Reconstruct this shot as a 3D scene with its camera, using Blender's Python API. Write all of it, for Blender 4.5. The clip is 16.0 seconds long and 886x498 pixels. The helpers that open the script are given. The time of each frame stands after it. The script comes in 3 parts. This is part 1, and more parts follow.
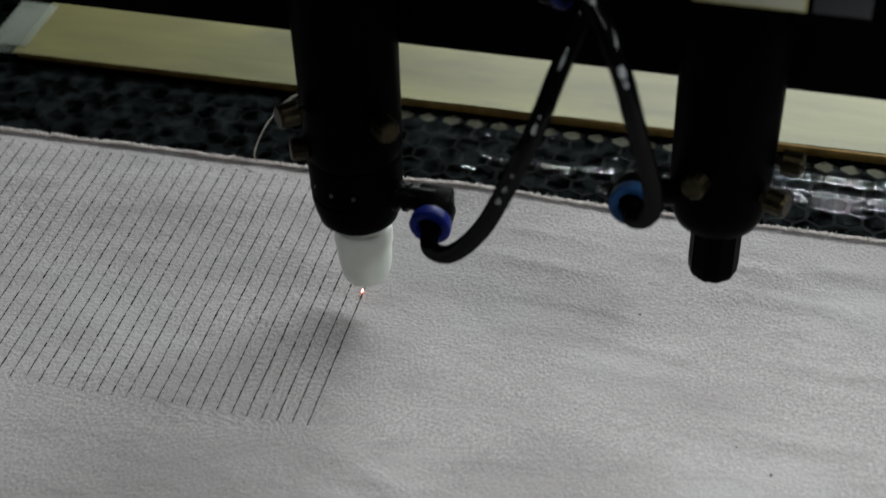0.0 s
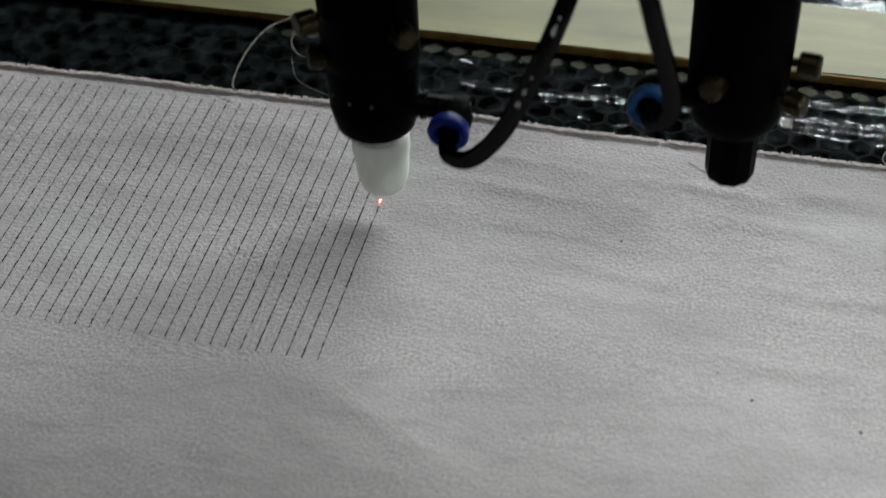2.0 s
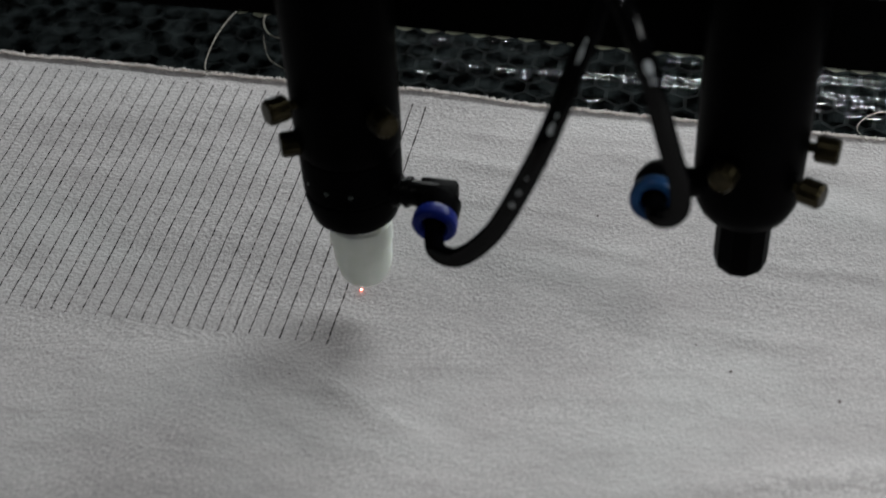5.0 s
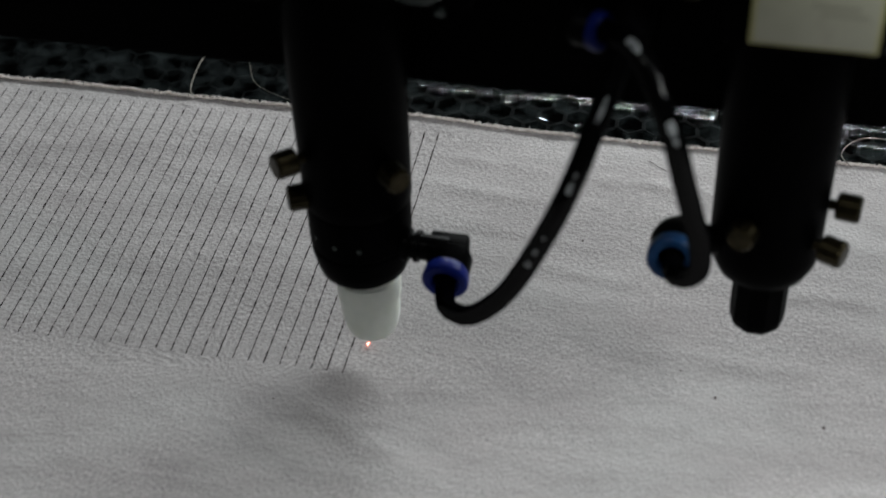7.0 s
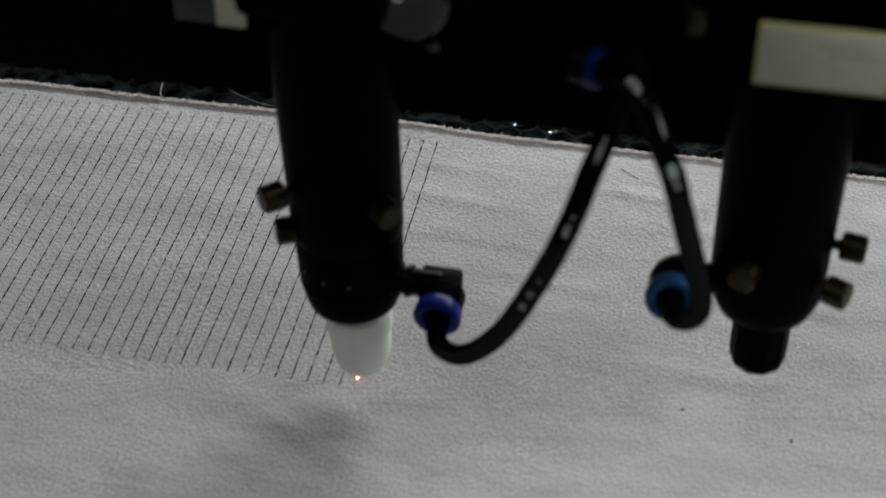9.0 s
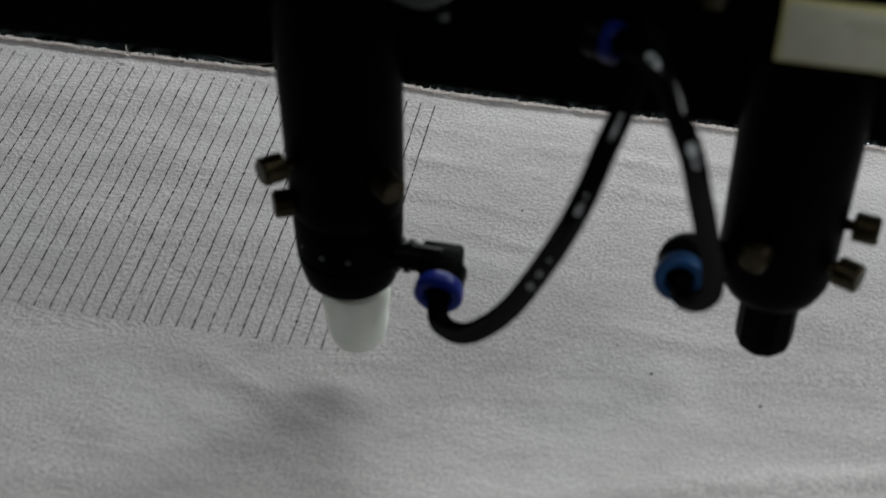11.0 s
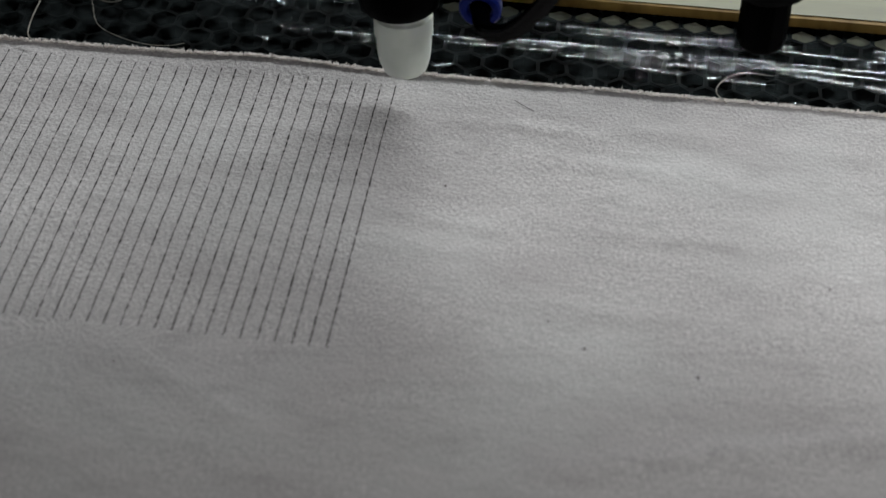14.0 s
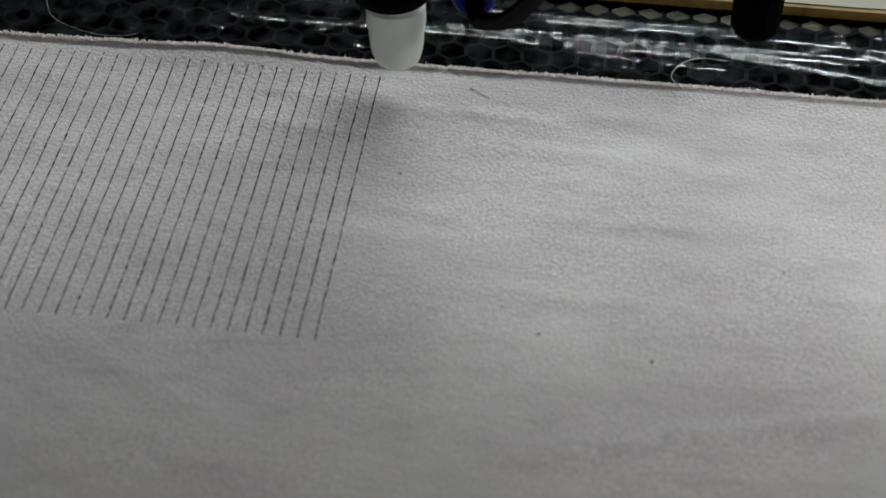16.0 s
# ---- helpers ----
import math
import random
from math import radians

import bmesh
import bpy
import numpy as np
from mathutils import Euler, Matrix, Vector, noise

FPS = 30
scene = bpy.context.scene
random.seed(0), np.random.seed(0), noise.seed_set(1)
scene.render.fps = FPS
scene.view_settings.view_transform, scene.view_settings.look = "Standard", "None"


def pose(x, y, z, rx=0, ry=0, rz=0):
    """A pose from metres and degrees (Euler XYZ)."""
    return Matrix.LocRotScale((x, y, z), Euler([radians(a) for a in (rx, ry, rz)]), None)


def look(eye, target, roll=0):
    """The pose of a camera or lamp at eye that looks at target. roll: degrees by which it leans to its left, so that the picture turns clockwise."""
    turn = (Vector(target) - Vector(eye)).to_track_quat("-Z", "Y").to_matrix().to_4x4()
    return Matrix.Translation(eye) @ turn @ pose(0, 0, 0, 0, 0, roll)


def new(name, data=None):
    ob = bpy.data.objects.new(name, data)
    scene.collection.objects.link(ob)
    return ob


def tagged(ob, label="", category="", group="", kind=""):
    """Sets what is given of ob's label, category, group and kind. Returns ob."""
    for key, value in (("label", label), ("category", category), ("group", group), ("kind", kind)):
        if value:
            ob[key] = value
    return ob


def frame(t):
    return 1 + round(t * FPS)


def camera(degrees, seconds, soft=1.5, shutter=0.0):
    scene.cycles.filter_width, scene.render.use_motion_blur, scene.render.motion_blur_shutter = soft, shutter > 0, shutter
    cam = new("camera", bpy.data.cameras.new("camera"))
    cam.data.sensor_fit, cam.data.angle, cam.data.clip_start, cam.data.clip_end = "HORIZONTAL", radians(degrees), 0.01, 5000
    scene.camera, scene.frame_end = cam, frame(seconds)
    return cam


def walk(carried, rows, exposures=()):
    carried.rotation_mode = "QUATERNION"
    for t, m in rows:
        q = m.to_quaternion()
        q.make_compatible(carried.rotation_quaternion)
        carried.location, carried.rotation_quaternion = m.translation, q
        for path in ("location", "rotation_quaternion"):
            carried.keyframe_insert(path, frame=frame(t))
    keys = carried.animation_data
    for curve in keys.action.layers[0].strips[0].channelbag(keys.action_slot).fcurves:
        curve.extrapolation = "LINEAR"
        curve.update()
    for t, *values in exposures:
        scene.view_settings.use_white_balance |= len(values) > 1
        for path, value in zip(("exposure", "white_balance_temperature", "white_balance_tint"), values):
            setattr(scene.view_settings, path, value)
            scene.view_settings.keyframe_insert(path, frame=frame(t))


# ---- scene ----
cam = camera(29.27, 16.0, soft=1.5, shutter=0.2)
cam.data.dof.use_dof = True
cam.data.dof.focus_distance = 0.572
cam.data.dof.aperture_fstop = 11.0
PATH = [
    (0.0, pose(0.1298, -0.3591, 0.3724, 51.44, 0.40, 13.12)),
    (0.5, pose(0.1280, -0.3582, 0.3719, 49.86, 0.42, 12.65)),
    (1.0, pose(0.1298, -0.3546, 0.3693, 49.86, 0.65, 12.66)),
    (1.5, pose(0.1319, -0.3553, 0.3686, 49.49, 0.63, 12.75)),
    (2.0, pose(0.1355, -0.3556, 0.3676, 49.25, 0.83, 12.71)),
    (2.5, pose(0.1353, -0.3579, 0.3646, 49.44, 1.01, 12.36)),
    (3.0, pose(0.1355, -0.3562, 0.3683, 48.98, 1.07, 12.50)),
    (3.5, pose(0.1351, -0.3554, 0.3678, 48.76, 1.25, 12.32)),
    (6.0, pose(0.1388, -0.3558, 0.3650, 48.61, 1.04, 11.20)),
    (6.5, pose(0.1401, -0.3526, 0.3670, 48.83, 1.17, 11.39)),
    (7.0, pose(0.1363, -0.3547, 0.3660, 49.37, 0.70, 11.23)),
    (7.5, pose(0.1408, -0.3519, 0.3650, 49.29, 1.33, 11.08)),
    (8.0, pose(0.1427, -0.3497, 0.3662, 49.32, 0.65, 11.31)),
    (10.5, pose(0.1435, -0.3447, 0.3612, 48.69, -0.06, 11.31)),
    (11.0, pose(0.1417, -0.3432, 0.3597, 48.09, -1.03, 10.94)),
    (11.5, pose(0.1419, -0.3289, 0.3575, 48.47, -0.88, 10.10)),
    (12.0, pose(0.1423, -0.3265, 0.3452, 49.54, -0.82, 8.98)),
    (12.5, pose(0.1414, -0.3315, 0.3427, 48.79, -0.98, 8.25)),
    (13.0, pose(0.1400, -0.3312, 0.3442, 47.60, -0.71, 7.92)),
    (13.5, pose(0.1428, -0.3294, 0.3439, 47.17, -0.26, 7.88)),
    (14.0, pose(0.1455, -0.3293, 0.3443, 47.71, -0.62, 7.93)),
    (14.5, pose(0.1462, -0.3297, 0.3437, 47.75, -0.74, 7.67)),
    (15.0, pose(0.1463, -0.3300, 0.3465, 47.53, -1.01, 7.49)),
    (15.5, pose(0.1473, -0.3312, 0.3424, 47.76, -1.00, 7.22)),
    (16.0, pose(0.1524, -0.3294, 0.3416, 47.59, -0.72, 6.97)),
]
walk(cam, PATH, [(0, -0.08), (3.5, -0.06), (6.5, -0.12), (7.2, -0.14), (8.0, -0.12), (12.0, -0.10), (13.0, -0.22), (14.5, -0.24), (16.0, -0.2)])

# ---------------------------------------------------------------- world and light
world = bpy.data.worlds.new("workshop_air")
scene.world = world
world.use_nodes = True
world.node_tree.nodes["Background"].inputs["Color"].default_value = (0.85, 0.95, 1.0, 1)
world.node_tree.nodes["Background"].inputs["Strength"].default_value = 0.25


def area_lamp(name, eye, target, wide, high, watts, colour):
    data = bpy.data.lights.new(name, "AREA")
    data.shape, data.size, data.size_y = "RECTANGLE", wide, high
    data.energy, data.color = watts, colour
    ob = new(name, data)
    ob.matrix_world = look(eye, target)
    return ob


area_lamp("window_daylight", (0.40, 1.27, 0.59), (0.06, 0.03, 0.0), 1.4, 0.15, 27.5, (0.95, 1.0, 1.0))
# Unseen fill low on the right, added to brighten that side of the sheet.
area_lamp("right_fill_light", (0.62, 0.06, 0.54), (0.1, 0.03, 0.0), 0.6, 0.12, 3.6, (0.97, 1.0, 0.99))
area_lamp("strip_light", (-0.25, -0.55, 1.25), (0.08, 0.0, 0.1), 0.5, 0.008, 1.3, (1.0, 1.0, 0.98))

# ---------------------------------------------------------------- materials


def material(name, colour=(0.5, 0.5, 0.5), rough=0.6, metal=0.0):
    mat = bpy.data.materials.new(name)
    mat.use_nodes = True
    bsdf = mat.node_tree.nodes["Principled BSDF"]
    bsdf.inputs["Base Color"].default_value = (*colour, 1)
    bsdf.inputs["Roughness"].default_value = rough
    bsdf.inputs["Metallic"].default_value = metal
    return mat


def grain(mat, scale, dark, light, stretch=(1, 1, 1), detail=5.0, low=0.3, high=0.7):
    """Colour from object-space noise between two tones. Returns the noise node."""
    nt = mat.node_tree
    bsdf = nt.nodes["Principled BSDF"]
    tc = nt.nodes.new("ShaderNodeTexCoord")
    mp = nt.nodes.new("ShaderNodeMapping")
    mp.inputs["Scale"].default_value = stretch
    tex = nt.nodes.new("ShaderNodeTexNoise")
    tex.inputs["Scale"].default_value = scale
    tex.inputs["Detail"].default_value = detail
    ramp = nt.nodes.new("ShaderNodeValToRGB")
    ramp.color_ramp.elements[0].position, ramp.color_ramp.elements[1].position = low, high
    ramp.color_ramp.elements[0].color = (*dark, 1)
    ramp.color_ramp.elements[1].color = (*light, 1)
    nt.links.new(tc.outputs["Object"], mp.inputs["Vector"])
    nt.links.new(mp.outputs["Vector"], tex.inputs["Vector"])
    nt.links.new(tex.outputs["Fac"], ramp.inputs["Fac"])
    nt.links.new(ramp.outputs["Color"], bsdf.inputs["Base Color"])
    return tex


def blend(mat, scale, colour, low, high, amount=1.0, stretch=(1, 1, 1), mode="MIX"):
    """Lay a second, noise-masked tone over the material's colour."""
    nt = mat.node_tree
    bsdf = nt.nodes["Principled BSDF"]
    source = bsdf.inputs["Base Color"].links[0].from_socket
    tc = nt.nodes.new("ShaderNodeTexCoord")
    mp = nt.nodes.new("ShaderNodeMapping")
    mp.inputs["Scale"].default_value = stretch
    tex = nt.nodes.new("ShaderNodeTexNoise")
    tex.inputs["Scale"].default_value = scale
    tex.inputs["Detail"].default_value = 4
    ramp = nt.nodes.new("ShaderNodeMapRange")
    ramp.inputs["From Min"].default_value, ramp.inputs["From Max"].default_value = low, high
    ramp.inputs["To Max"].default_value = amount
    mix = nt.nodes.new("ShaderNodeMix")
    mix.data_type, mix.blend_type = "RGBA", mode
    mix.inputs["B"].default_value = (*colour, 1)
    nt.links.new(tc.outputs["Object"], mp.inputs["Vector"])
    nt.links.new(mp.outputs["Vector"], tex.inputs["Vector"])
    nt.links.new(tex.outputs["Fac"], ramp.inputs["Value"])
    nt.links.new(ramp.outputs["Result"], mix.inputs["Factor"])
    nt.links.new(source, mix.inputs["A"])
    nt.links.new(mix.outputs["Result"], bsdf.inputs["Base Color"])


def bump(mat, scale, strength, distance, stretch=(1, 1, 1), detail=3.0):
    nt = mat.node_tree
    bsdf = nt.nodes["Principled BSDF"]
    tc = nt.nodes.new("ShaderNodeTexCoord")
    mp = nt.nodes.new("ShaderNodeMapping")
    mp.inputs["Scale"].default_value = stretch
    tex = nt.nodes.new("ShaderNodeTexNoise")
    tex.inputs["Scale"].default_value = scale
    tex.inputs["Detail"].default_value = detail
    node = nt.nodes.new("ShaderNodeBump")
    node.inputs["Strength"].default_value = strength
    node.inputs["Distance"].default_value = distance
    nt.links.new(tc.outputs["Object"], mp.inputs["Vector"])
    nt.links.new(mp.outputs["Vector"], tex.inputs["Vector"])
    nt.links.new(tex.outputs["Fac"], node.inputs["Height"])
    if bsdf.inputs["Normal"].links:
        nt.links.new(bsdf.inputs["Normal"].links[0].from_socket, node.inputs["Normal"])
    nt.links.new(node.outputs["Normal"], bsdf.inputs["Normal"])


SUEDE = material("suede", rough=0.95)
grain(SUEDE, 900, (0.325, 0.306, 0.308), (0.530, 0.501, 0.503), (1.0, 0.85, 1), 5, 0.32, 0.70)
blend(SUEDE, 14, (0.46, 0.453, 0.453), 0.45, 0.62, 0.55, (0.8, 1.2, 1))
blend(SUEDE, 26, (0.332, 0.306, 0.309), 0.46, 0.72, 0.60, (0.7, 1.5, 1))
blend(SUEDE, 85, (0.32, 0.299, 0.301), 0.52, 0.74, 0.55, (0.6, 1.5, 1))
blend(SUEDE, 60, (0.52, 0.493, 0.495), 0.5, 0.8, 0.5, (0.6, 1.4, 1))
bump(SUEDE, 820, 0.43, 0.0010, (1.05, 0.85, 1), 6)
bump(SUEDE, 230, 0.15, 0.0014, (0.9, 0.9, 1), 4)
bump(SUEDE, 45, 0.16, 0.004, (0.6, 1.5, 1), 4)
SUEDE.node_tree.nodes["Principled BSDF"].inputs["Sheen Weight"].default_value = 0.25
SUEDE.node_tree.nodes["Principled BSDF"].inputs["Sheen Roughness"].default_value = 0.5
# Paler than the suede: the edge's backlight is put into this colour.
FRAY = material("backlit_cut_fibre", rough=0.9)
grain(FRAY, 300, (0.72, 0.68, 0.66), (0.90, 0.87, 0.84))
glint = FRAY.node_tree.nodes.new("ShaderNodeBsdfTranslucent")
glint.inputs["Color"].default_value = (0.85, 0.80, 0.78, 1)
both = FRAY.node_tree.nodes.new("ShaderNodeMixShader")
FRAY.node_tree.links.new(FRAY.node_tree.nodes["Principled BSDF"].outputs["BSDF"], both.inputs[1])
FRAY.node_tree.links.new(glint.outputs["BSDF"], both.inputs[2])
FRAY.node_tree.links.new(both.outputs["Shader"], FRAY.node_tree.nodes["Material Output"].inputs["Surface"])
CHAR = material("charred_slit", rough=0.95)
grain(CHAR, 560, (0.014, 0.010, 0.009), (0.34, 0.31, 0.31), (1, 1, 1), 3, 0.50, 0.66)
BLACK = material("black_anodised", rough=0.42)
grain(BLACK, 60, (0.0006, 0.0006, 0.0007), (0.0016, 0.0016, 0.0019))
bump(BLACK, 900, 0.08, 0.0003)
BLACK_SATIN = material("black_painted_steel", rough=0.55)
grain(BLACK_SATIN, 25, (0.0008, 0.0008, 0.0009), (0.0016, 0.0016, 0.0018))
bump(BLACK_SATIN, 1200, 0.1, 0.0003)
HOSE = material("black_hose", rough=0.5)
grain(HOSE, 90, (0.001, 0.001, 0.0012), (0.002, 0.002, 0.0024))
bump(HOSE, 95, 0.16, 0.0020, (1, 1, 1), 1.5)


def polish(mat, share, rough):
    """A thin glossy skin over the material."""
    nt = mat.node_tree
    bsdf = nt.nodes["Principled BSDF"]
    bsdf.inputs["Specular IOR Level"].default_value = 0.0
    skin = nt.nodes.new("ShaderNodeBsdfGlossy")
    skin.inputs["Roughness"].default_value = rough
    nt.links.new(bsdf.inputs["Normal"].links[0].from_socket, skin.inputs["Normal"])
    mix = nt.nodes.new("ShaderNodeMixShader")
    mix.inputs["Fac"].default_value = share
    nt.links.new(bsdf.outputs["BSDF"], mix.inputs[1])
    nt.links.new(skin.outputs["BSDF"], mix.inputs[2])
    nt.links.new(mix.outputs["Shader"], nt.nodes["Material Output"].inputs["Surface"])


polish(HOSE, 0.016, 0.08)
FITTING = material("black_fitting", rough=0.28)
grain(FITTING, 200, (0.002, 0.002, 0.0022), (0.004, 0.004, 0.0045))
for dull in (BLACK, BLACK_SATIN):
    dull.node_tree.nodes["Principled BSDF"].inputs["Specular IOR Level"].default_value = 0.008
FITTING.node_tree.nodes["Principled BSDF"].inputs["Specular IOR Level"].default_value = 0.025
# pale patchy colour for the highlights painted on the hoses
HOSE_GLINT = material("painted_white_glint", rough=0.35)
grain(HOSE_GLINT, 700, (0.10, 0.11, 0.12), (0.62, 0.66, 0.68), (1, 1, 1), 3, 0.35, 0.6)
BLUE = material("blue_release_ring", rough=0.3)
grain(BLUE, 250, (0.005, 0.011, 0.11), (0.009, 0.020, 0.18))
BLUE.node_tree.nodes["Principled BSDF"].inputs["Specular IOR Level"].default_value = 0.08
BLUE_PALE = material("pale_blue_release_ring", rough=0.3)
grain(BLUE_PALE, 250, (0.009, 0.043, 0.135), (0.019, 0.078, 0.205))
BLUE_PALE.node_tree.nodes["Principled BSDF"].inputs["Specular IOR Level"].default_value = 0.15
NOZZLE = material("white_ceramic", rough=0.38)
grain(NOZZLE, 180, (0.80, 0.85, 0.77), (0.88, 0.91, 0.85))
NOZZLE.node_tree.nodes["Principled BSDF"].inputs["Subsurface Weight"].default_value = 0.5
NOZZLE.node_tree.nodes["Principled BSDF"].inputs["Subsurface Radius"].default_value = (0.008, 0.008, 0.007)
BRASS = material("dull_brass", rough=0.42, metal=1.0)
grain(BRASS, 300, (0.016, 0.014, 0.008), (0.046, 0.038, 0.021))
LABEL = material("cream_label", rough=0.45)
grain(LABEL, 60, (0.60, 0.61, 0.47), (0.72, 0.72, 0.58), (1, 1, 1), 6)
blend(LABEL, 120, (0.42, 0.40, 0.30), 0.55, 0.8, 0.5)
LABEL_EDGE = material("yellow_label_edge", rough=0.5)
grain(LABEL_EDGE, 90, (0.55, 0.53, 0.22), (0.68, 0.66, 0.32))
LABEL_PRINT = material("label_print", (0.54, 0.54, 0.42), 0.6)
GREY = material("grey_plate", rough=0.4)
grain(GREY, 60, (0.020, 0.023, 0.028), (0.032, 0.036, 0.042))
ALU = material("worn_aluminium", rough=0.35, metal=1.0)
grain(ALU, 80, (0.04, 0.05, 0.048), (0.10, 0.115, 0.11))
BOARD = material("cream_board", rough=0.55)
grain(BOARD, 14, (0.105, 0.103, 0.027), (0.215, 0.208, 0.064), (0.5, 3, 1), 6)
blend(BOARD, 5, (0.12, 0.11, 0.034), 0.48, 0.64, 0.8, (1, 2.5, 1))
blend(BOARD, 55, (0.13, 0.11, 0.06), 0.62, 0.72, 0.8, (0.25, 1, 1))
blend(BOARD, 240, (0.12, 0.10, 0.06), 0.68, 0.74, 0.7)
blend(BOARD, 38, (0.075, 0.07, 0.032), 0.52, 0.72, 0.7, (0.6, 1.2, 1))
blend(BOARD, 9, (0.062, 0.056, 0.020), 0.52, 0.68, 0.65, (0.5, 1.6, 1))
bump(BOARD, 150, 0.2, 0.0006, (0.3, 2, 1))
BURNT = material("burnt_board_edge", rough=0.7)
grain(BURNT, 120, (0.22, 0.125, 0.030), (0.50, 0.31, 0.085), (1, 1, 0.2))
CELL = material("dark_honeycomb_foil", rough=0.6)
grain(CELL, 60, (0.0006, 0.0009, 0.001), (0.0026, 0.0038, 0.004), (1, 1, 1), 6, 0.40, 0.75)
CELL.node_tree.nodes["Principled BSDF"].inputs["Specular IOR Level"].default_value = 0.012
# dark teal-grey, varied in patches
PIT = material("dark_teal_tray", rough=0.8)
grain(PIT, 70, (0.006, 0.009, 0.010), (0.042, 0.058, 0.060), (1, 1, 1), 5, 0.35, 0.7)
RAIL = material("cream_underboard", rough=0.6)
grain(RAIL, 60, (0.20, 0.20, 0.14), (0.44, 0.43, 0.32), (1, 1, 1), 5, 0.35, 0.65)
THREAD = material("pale_thread", rough=0.8)
grain(THREAD, 400, (0.22, 0.20, 0.17), (0.34, 0.31, 0.27))
STEEL = material("grey_machine_paint", rough=0.5)
grain(STEEL, 12, (0.20, 0.21, 0.22), (0.26, 0.27, 0.28))
PLASTER = material("workshop_plaster", rough=0.9)
grain(PLASTER, 3, (0.20, 0.20, 0.19), (0.27, 0.27, 0.26))
CONCRETE = material("workshop_concrete", rough=0.85)
grain(CONCRETE, 4, (0.22, 0.22, 0.21), (0.32, 0.31, 0.30))
SPECK = material("dark_lint", (0.13, 0.11, 0.11), 0.9)


def glowing(name, colour, strength):
    mat = material(name, colour, 0.5)
    bsdf = mat.node_tree.nodes["Principled BSDF"]
    bsdf.inputs["Emission Color"].default_value = (*colour, 1)
    bsdf.inputs["Emission Strength"].default_value = strength
    return mat


SPOT_CORE = glowing("laser_spot_core", (1.0, 0.45, 0.32), 26.0)
SPOT_RIM = glowing("laser_spot_rim", (1.0, 0.22, 0.15), 1.6)


def clear_film():
    mat = bpy.data.materials.new("clear_film")
    mat.use_nodes = True
    nt = mat.node_tree
    out = nt.nodes["Material Output"]
    nt.nodes.remove(nt.nodes["Principled BSDF"])
    clear = nt.nodes.new("ShaderNodeBsdfTransparent")
    clear.inputs["Color"].default_value = (0.93, 0.96, 0.96, 1)
    gloss = nt.nodes.new("ShaderNodeBsdfGlossy")
    gloss.inputs["Roughness"].default_value = 0.055
    gloss.inputs["Color"].default_value = (0.30, 0.318, 0.325, 1)
    fres = nt.nodes.new("ShaderNodeFresnel")
    fres.inputs["IOR"].default_value = 1.5
    mix = nt.nodes.new("ShaderNodeMixShader")
    nt.links.new(fres.outputs["Fac"], mix.inputs["Fac"])
    nt.links.new(clear.outputs["BSDF"], mix.inputs[1])
    nt.links.new(gloss.outputs["BSDF"], mix.inputs[2])
    # a patchy diffuse tint stands in for the film's hazy teal reflection
    tc = nt.nodes.new("ShaderNodeTexCoord")
    tex = nt.nodes.new("ShaderNodeTexNoise")
    tex.inputs["Scale"].default_value, tex.inputs["Detail"].default_value = 130, 4
    haze = nt.nodes.new("ShaderNodeMapRange")
    haze.inputs["From Min"].default_value, haze.inputs["From Max"].default_value = 0.42, 0.75
    haze.inputs["To Min"].default_value, haze.inputs["To Max"].default_value = 0.0, 0.036
    teal_sheen = nt.nodes.new("ShaderNodeBsdfDiffuse")
    teal_sheen.inputs["Color"].default_value = (0.48, 0.60, 0.62, 1)
    over = nt.nodes.new("ShaderNodeMixShader")
    nt.links.new(tc.outputs["Object"], tex.inputs["Vector"])
    nt.links.new(tex.outputs["Fac"], haze.inputs["Value"])
    nt.links.new(haze.outputs["Result"], over.inputs["Fac"])
    nt.links.new(mix.outputs["Shader"], over.inputs[1])
    nt.links.new(teal_sheen.outputs["BSDF"], over.inputs[2])
    nt.links.new(over.outputs["Shader"], out.inputs["Surface"])
    return mat


FILM = clear_film()
CLOUDY = material("cloudy_plastic", (0.30, 0.34, 0.29), 0.25)
CLOUDY.node_tree.nodes["Principled BSDF"].inputs["Alpha"].default_value = 0.5

# ---------------------------------------------------------------- mesh helpers, in millimetres
MM = 0.001


def ready(bm, name, mat, smooth=True, angle=35):
    mesh = bpy.data.meshes.new(name)
    bmesh.ops.recalc_face_normals(bm, faces=bm.faces)
    bm.to_mesh(mesh)
    bm.free()
    for one in mat if isinstance(mat, (list, tuple)) else [mat]:
        mesh.materials.append(one)
    if smooth:
        mesh.polygons.foreach_set("use_smooth", [True] * len(mesh.polygons))
        mesh.set_sharp_from_angle(angle=radians(angle))
    return mesh


def part(name, bm, mat, parent=None, label="", place=None):
    ob = new(name, ready(bm, name, mat))
    if parent:
        ob.parent = parent
    if place:
        ob.matrix_basis = place
    if label:
        tagged(ob, label)
    return ob


def box(x0, x1, y0, y1, z0, z1, bevel=0.6, bm=None):
    bm = bm or bmesh.new()
    made = bmesh.ops.create_cube(bm, size=1)["verts"]
    for v in made:
        v.co = Vector(((x0 + x1) / 2 + v.co.x * (x1 - x0), (y0 + y1) / 2 + v.co.y * (y1 - y0), (z0 + z1) / 2 + v.co.z * (z1 - z0))) * MM
    if bevel:
        edges = list({e for v in made for e in v.link_edges})
        bmesh.ops.bevel(bm, geom=edges, offset=bevel * MM, segments=2, affect="EDGES", profile=0.5)
    return bm


